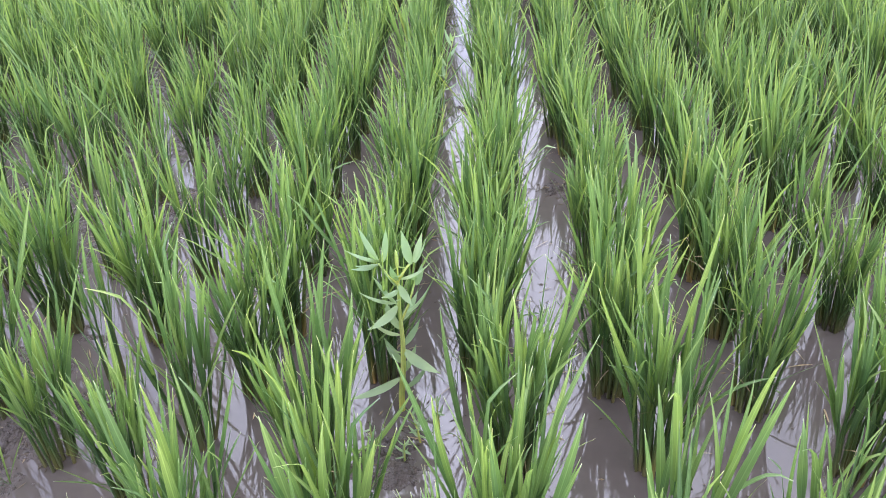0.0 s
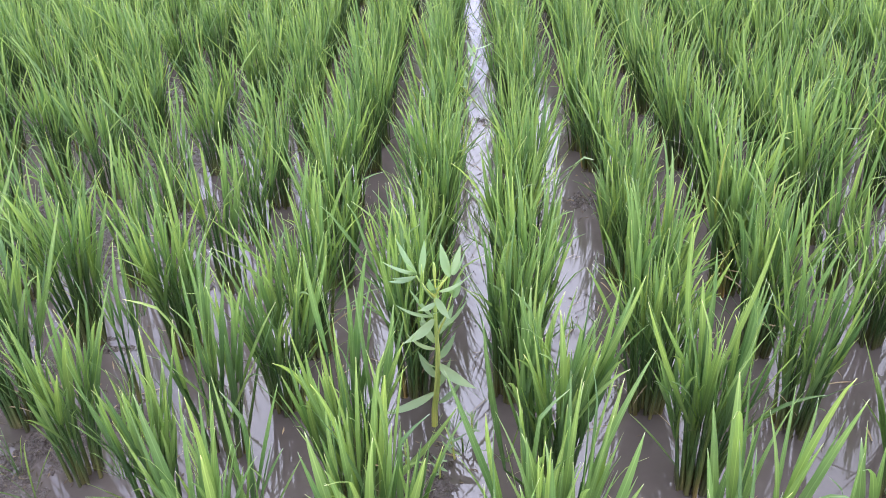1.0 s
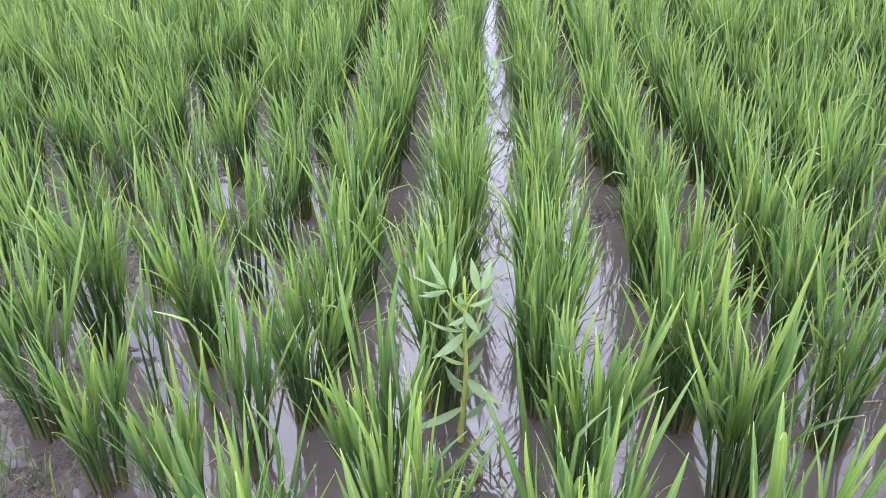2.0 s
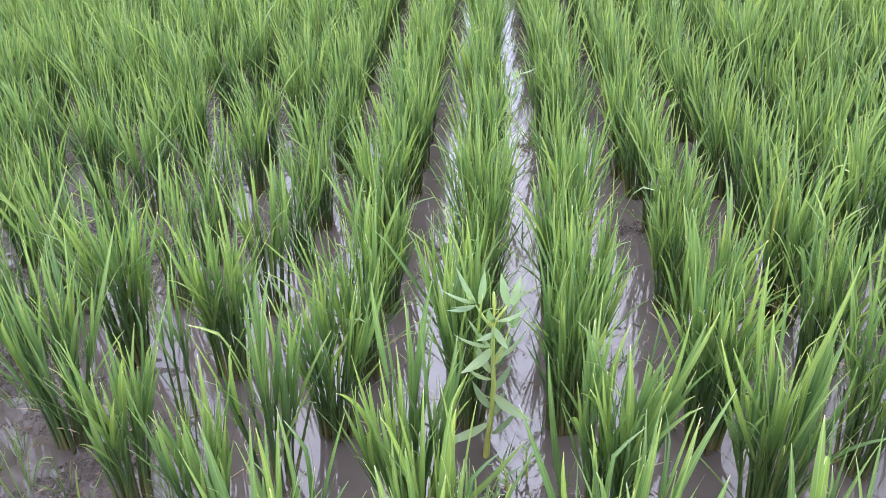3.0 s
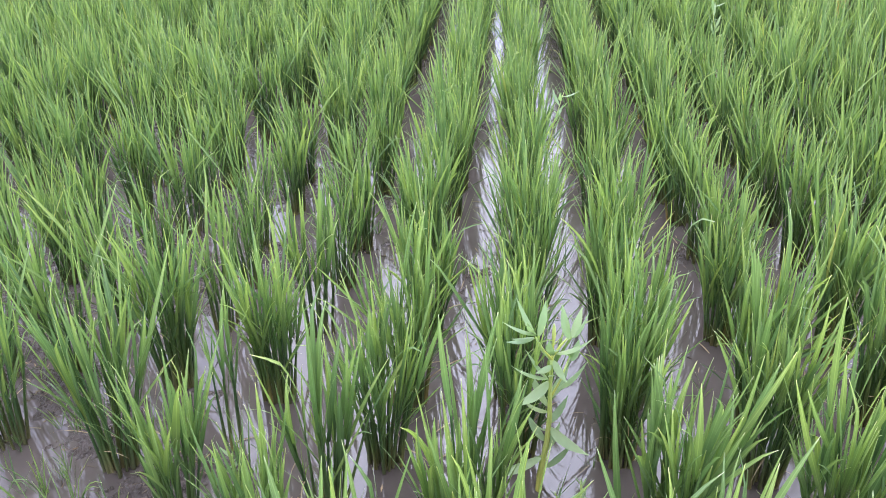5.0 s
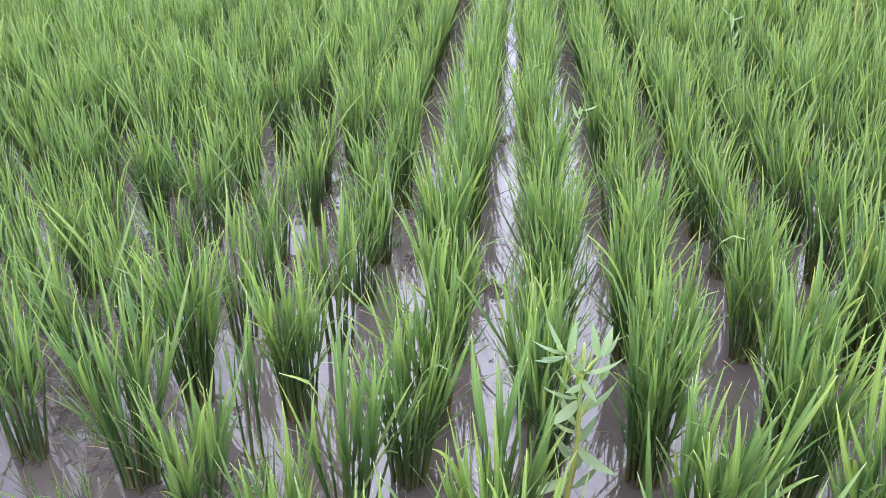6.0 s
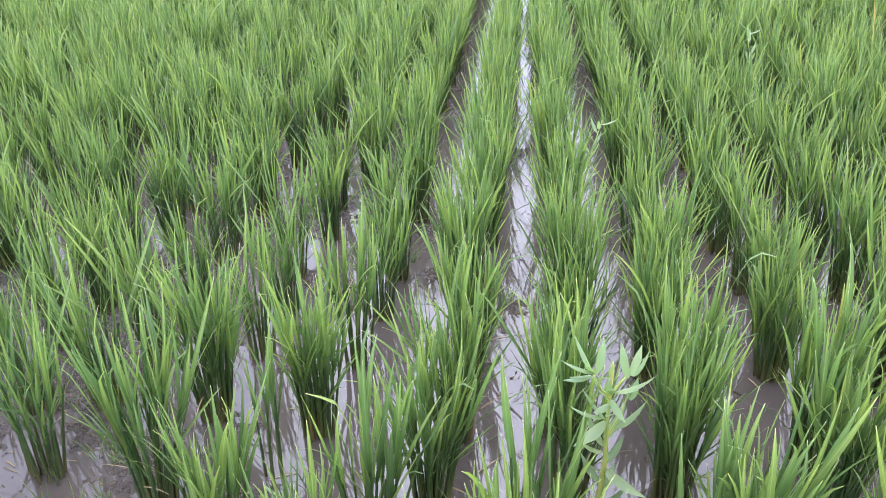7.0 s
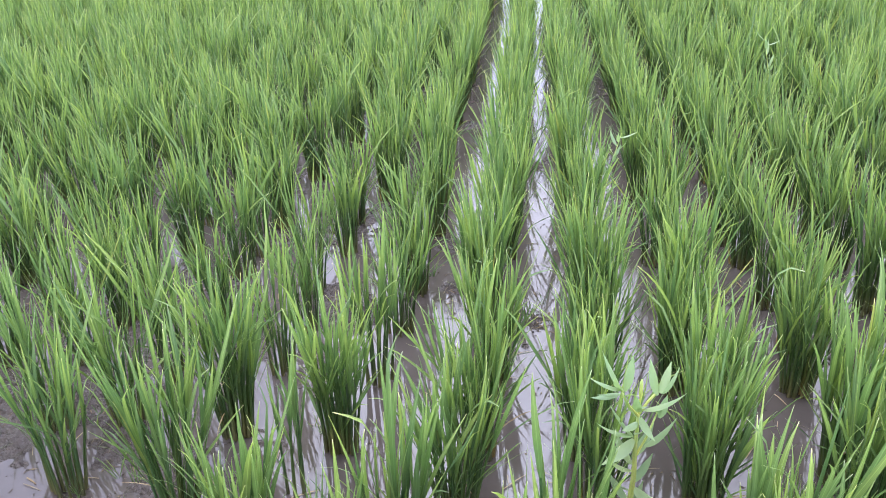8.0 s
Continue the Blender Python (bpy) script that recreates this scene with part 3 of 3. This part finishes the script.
LOWER_LEAVES = [(0.045, 0.401, 0.049, 0.356, 0.02, 0.014, 0.3), (0.050, 0.373, 0.069, 0.410, 0.02, 0.014, 0.2), (0.004, 0.321, -0.051, 0.379, 0.01, 0.011, 0.15),
                (0.002, 0.324, -0.082, 0.334, -0.03, 0.012, 0.5), (0.004, 0.332, 0.021, 0.345, -0.02, 0.009, 0.2), (0.026, 0.300, 0.101, 0.356, -0.01, 0.021, 0.35),
                (0.004, 0.316, -0.040, 0.255, -0.03, 0.022, 0.5), (0.004, 0.234, -0.080, 0.241, -0.03, 0.015, 0.8), (0.003, 0.180, -0.043, 0.198, -0.02, 0.007, 0.6),
                (0.010, 0.190, 0.070, 0.120, -0.03, 0.023, 0.5), (-0.004, 0.105, -0.105, 0.028, -0.03, 0.021, 0.4), (0.004, 0.072, 0.073, 0.104, 0.02, 0.015, 0.4)]
for x0, z0, x1, z1, reach, width, droop in UPPER_LEAVES + LOWER_LEAVES + BACK_LEAVES:
    length = math.dist((x0, 0, z0), (x1, reach, z1))
    part("leaf", leaf_shape(length * 1.08, width * 1.35, droop), weed, aim((x0, 0.0, z0), (x1, reach, z1)) @ Matrix.Rotation(-droop * 0.45, 4, "X"))


def small_weed(x, y, height, seed, leaves=9, mat_label="small pale green broadleaf seedling growing in wet mud"):
    rng = random.Random(seed)
    w = tagged(new("seedling"), mat_label, "weed", "seedlings between the rows")
    w.matrix_basis = pose(x, y, 0, 0, 0, rng.uniform(0, 360))
    lean = rng.uniform(0.0, 0.25) * height
    top = [(lean * s * s, 0, height * s - 0.015 * (1 - s)) for s in (0, 0.35, 0.7, 1.0)]
    part("stem", stem_path("stem", top, [0.003, 0.0026, 0.002, 0.001], stem_mat, 5), w)
    for i in range(leaves):
        s = 0.15 + 0.85 * i / leaves
        az, up, ln = i * 2.4 + rng.uniform(-0.4, 0.4), rng.uniform(0.1, 1.0), min(0.07, height * rng.uniform(0.24, 0.42))
        foot = (lean * s * s, 0, height * s)
        end = (foot[0] + ln * math.cos(az) * math.cos(up), ln * math.sin(az) * math.cos(up), foot[2] + ln * math.sin(up))
        part("leaf", leaf_shape(ln, ln * 0.2, 0.4, segs=4), w, aim(foot, end))
    return w


for i, (x, y, h) in enumerate([(-0.16, 2.07, 0.10), (-0.12, 2.12, 0.09), (-0.27, 2.05, 0.07), (-0.22, 3.80, 0.42), (0.63, 4.92, 0.52), (-0.72, 3.53, 0.13),
                               (-0.19, 2.0, 0.08), (-0.92, 2.13, 0.1), (-0.68, 3.62, 0.1)]):
    small_weed(x, y, h, 40 + i, 22 if h > 0.3 else 9)


def sprout(x, y, seed, blades=5, height=0.09):
    """A thin grass seedling that stands in the water."""
    rng = random.Random(seed)
    w = tagged(new("grass_sprout"), "thin dark green grass sprout standing in shallow water", "grass", "grass sprouts between the rows")
    w.matrix_basis = pose(x, y, -0.01, 0, 0, rng.uniform(0, 360))
    for i in range(blades):
        k = height / 0.25 * rng.uniform(0.6, 1.2)
        part("leaf", blade_meshes[rng.randrange(len(blade_meshes))], w,
             pose(rng.uniform(-0.006, 0.006), rng.uniform(-0.006, 0.006), 0, 0, 0, rng.uniform(0, 360)) @ Matrix.Rotation(-rng.uniform(0.05, 0.6), 4, "X") @ Matrix.Diagonal((0.28, k, k, 1)))
    return w


sprng = random.Random(77)
for x, y, tall in ((-1.33, 1.98, 0.24), (-1.28, 2.03, 0.18), (-1.38, 2.07, 0.2), (-1.22, 1.93, 0.2), (-1.17, 2.0, 0.14), (-1.45, 2.0, 0.22), (-1.1, 1.93, 0.16), (-0.93, 2.0, 0.12)):
    sprout(x, y, sprng.randrange(9999), 6, tall)
for x, y, n, r in ((0.20, 2.36, 9, 0.05), (0.17, 2.55, 4, 0.04), (-0.15, 3.2, 5, 0.05), (-0.24, 3.0, 4, 0.03), (-0.92, 2.2, 5, 0.06), (-1.42, 2.45, 6, 0.08), (-0.45, 3.2, 4, 0.05), (-1.05, 2.62, 5, 0.05),
                   (-0.75, 2.6, 3, 0.05), (-0.12, 4.05, 4, 0.05), (0.46, 2.4, 3, 0.05), (-1.7, 2.6, 4, 0.06), (-1.40, 2.10, 7, 0.06), (-1.5, 2.22, 4, 0.05), (0.18, 2.30, 6, 0.04), (-0.75, 2.16, 5, 0.05), (-1.02, 2.06, 4, 0.05), (-0.10, 2.2, 4, 0.05), (-0.74, 3.45, 5, 0.05), (-1.1, 2.86, 4, 0.05)):
    for i in range(n):
        sprout(x + sprng.gauss(0, r), y + sprng.gauss(0, r * 1.4), sprng.randrange(9999), sprng.randint(3, 6), sprng.uniform(0.05, 0.11))


# one tiller among the farther plants that has turned yellow
yellow_mat = leaf_material("yellowed_blade", [(0.0, (0.36, 0.30, 0.10)), (1.0, (0.62, 0.46, 0.16))], [(0.0, (0.9, 0.9, 0.9)), (1.0, (1.1, 1.1, 1.1))], (1.2, 1.0, 0.6), 0.5, amount=0.3)
v, u, f = blade_arrays(blade_shape(stock, 9, 0.25, 0, 0, 0.3), 0.25, 0.012)
yellow_blade = mesh_from("leaf", v, f, yellow_mat, u)
withered = tagged(new("withered_rice_tiller"), "yellowed withering rice tiller standing among green plants", "rice plant")
withered.matrix_basis = pose(1.36, 5.55, 0)
v, u, f = tube_arrays(0.3, 0.005, 0.0025, 0.05)
part("tiller", mesh_from("tiller", v, f, sheath_mat, u), withered)
for i, (turn, away, k) in enumerate(((20, 0.1, 1.0), (150, 0.25, 0.9), (260, 0.2, 0.95), (330, 0.4, 0.8))):
    part("leaf", yellow_blade, withered, pose(0, 0.005, 0.28 - 0.02 * i, 0, 0, turn) @ Matrix.Rotation(-away, 4, "X") @ Matrix.Scale(k, 4))

# ---- dead leaves and straw lying on the water ----
straw_meshes = []
for i in range(6):
    v, u, f = blade_arrays(blade_shape(stock, 6, stock.uniform(0.1, 0.7), 0.0, 0.6, stock.uniform(-0.5, 0.5), 0.12), 0.10, stock.uniform(0.003, 0.0055))
    straw_meshes.append(mesh_from("straw", v, f, dry_mat, u))
for i in range(150):
    j, k = sprng.uniform(-0.6, 7), sprng.randint(-6, 2)
    y = 2.2 + 0.272 * j
    x = row_x(k, y) + 0.15 + sprng.gauss(0, 0.05)
    ob = tagged(new("straw", straw_meshes[i % 6]), "short pale dead straw lying on the muddy water", "straw", "straw on the water")
    ob.matrix_basis = Matrix.Translation((x, y, max(0.003, mud_height(x, y) + 0.002))) @ Matrix.Rotation(sprng.uniform(0, 6.28), 4, "Z") @ Matrix.Rotation(radians(-90 + sprng.uniform(-2, 5)), 4, "X") @ Matrix.Scale(sprng.uniform(0.35, 1.0), 4)

# fine bits of husk, root and leaf adrift on the water and the mud
bits_v, bits_f = [], []
for i in range(2600):
    k, y = sprng.randint(-8, 3), 1.7 + 3.6 * sprng.random() ** 1.3
    x = row_x(k, y) + 0.15 + sprng.gauss(0, 0.06)
    if sprng.random() < 0.5:
        bx, by, br, _ = MUD_BANKS[sprng.randrange(len(MUD_BANKS))]
        x, y = bx + sprng.gauss(0, br * 0.8), by + sprng.gauss(0, br * 0.8)
    z, a = max(0.0015, mud_height(x, y) + 0.001), sprng.uniform(0, 6.28)
    ln, wd = sprng.uniform(0.003, 0.014) * (2.2 if sprng.random() < 0.15 else 1), sprng.uniform(0.0008, 0.0028)
    ca, sa, n = math.cos(a), math.sin(a), len(bits_v)
    for px, py, pz in ((-ln, 0, 0), (0, -wd, 0), (ln, 0, sprng.uniform(0, 0.003)), (0, wd, 0), (0, 0, 0.0022)):
        bits_v.append((x + px * ca - py * sa, y + px * sa + py * ca, z + pz))
    bits_f += [(n, n + 1, n + 4), (n + 1, n + 2, n + 4), (n + 2, n + 3, n + 4), (n + 3, n, n + 4)]
bits_mat = leaf_material("plant_bits", [(0.0, (0.20, 0.15, 0.09)), (1.0, (0.20, 0.15, 0.09))], [(0.0, (0.35, 0.35, 0.35)), (0.6, (1.0, 1.0, 1.0)), (0.9, (1.8, 1.7, 1.5)), (1.0, (2.6, 2.5, 2.2))],
                         (0.5, 0.5, 0.4), 0.6, per_island=True, veins=False, amount=0.05)
tagged(new("plant_debris", mesh_from("plant_debris", bits_v, bits_f, bits_mat, [(0.5, 0.5)] * len(bits_v), False)), "scattered brown bits of husk and leaf on mud and water", "debris", kind="stuff")

# crumbs of wet mud on the low banks and along the edge
clod_v, clod_f = [], []
for i in range(7500):
    pick = sprng.random()
    if pick < 0.4:
        bx, by, br, _ = MUD_BANKS[sprng.randrange(len(MUD_BANKS))]
        x, y = bx + sprng.gauss(0, br * 0.75), by + sprng.gauss(0, br * 0.75)
    elif pick < 0.62:
        x, y = sprng.uniform(-1.9, 0.9), 2.1 - abs(sprng.gauss(0, 0.12))
    else:
        x, y = sprng.uniform(-2.4, -0.85), sprng.uniform(2.1, 4.2)
    h = mud_height(x, y)
    if h < -0.004:
        continue
    r, n, a = 0.0018 + 0.0055 * sprng.random() ** 2.5, len(clod_v), sprng.uniform(0, 6.28)
    ring = [(math.cos(a + q * 1.257) * r * sprng.uniform(0.7, 1.3), math.sin(a + q * 1.257) * r * sprng.uniform(0.7, 1.3)) for q in range(5)]
    clod_v += [(x + px, y + py, h - 0.001) for px, py in ring] + [(x + px * 0.7, y + py * 0.7, h + r * sprng.uniform(0.5, 0.9)) for px, py in ring] + [(x, y, h + r * 1.05)]
    for q in range(5):
        w = (q + 1) % 5
        clod_f += [(n + q, n + w, n + 5 + w, n + 5 + q), (n + 5 + q, n + 5 + w, n + 10)]
tagged(new("mud_crumbs", mesh_from("mud_crumbs", clod_v, clod_f, mud_mat)), "small wet crumbs of grey-brown mud on the low banks", "mud", kind="stuff")
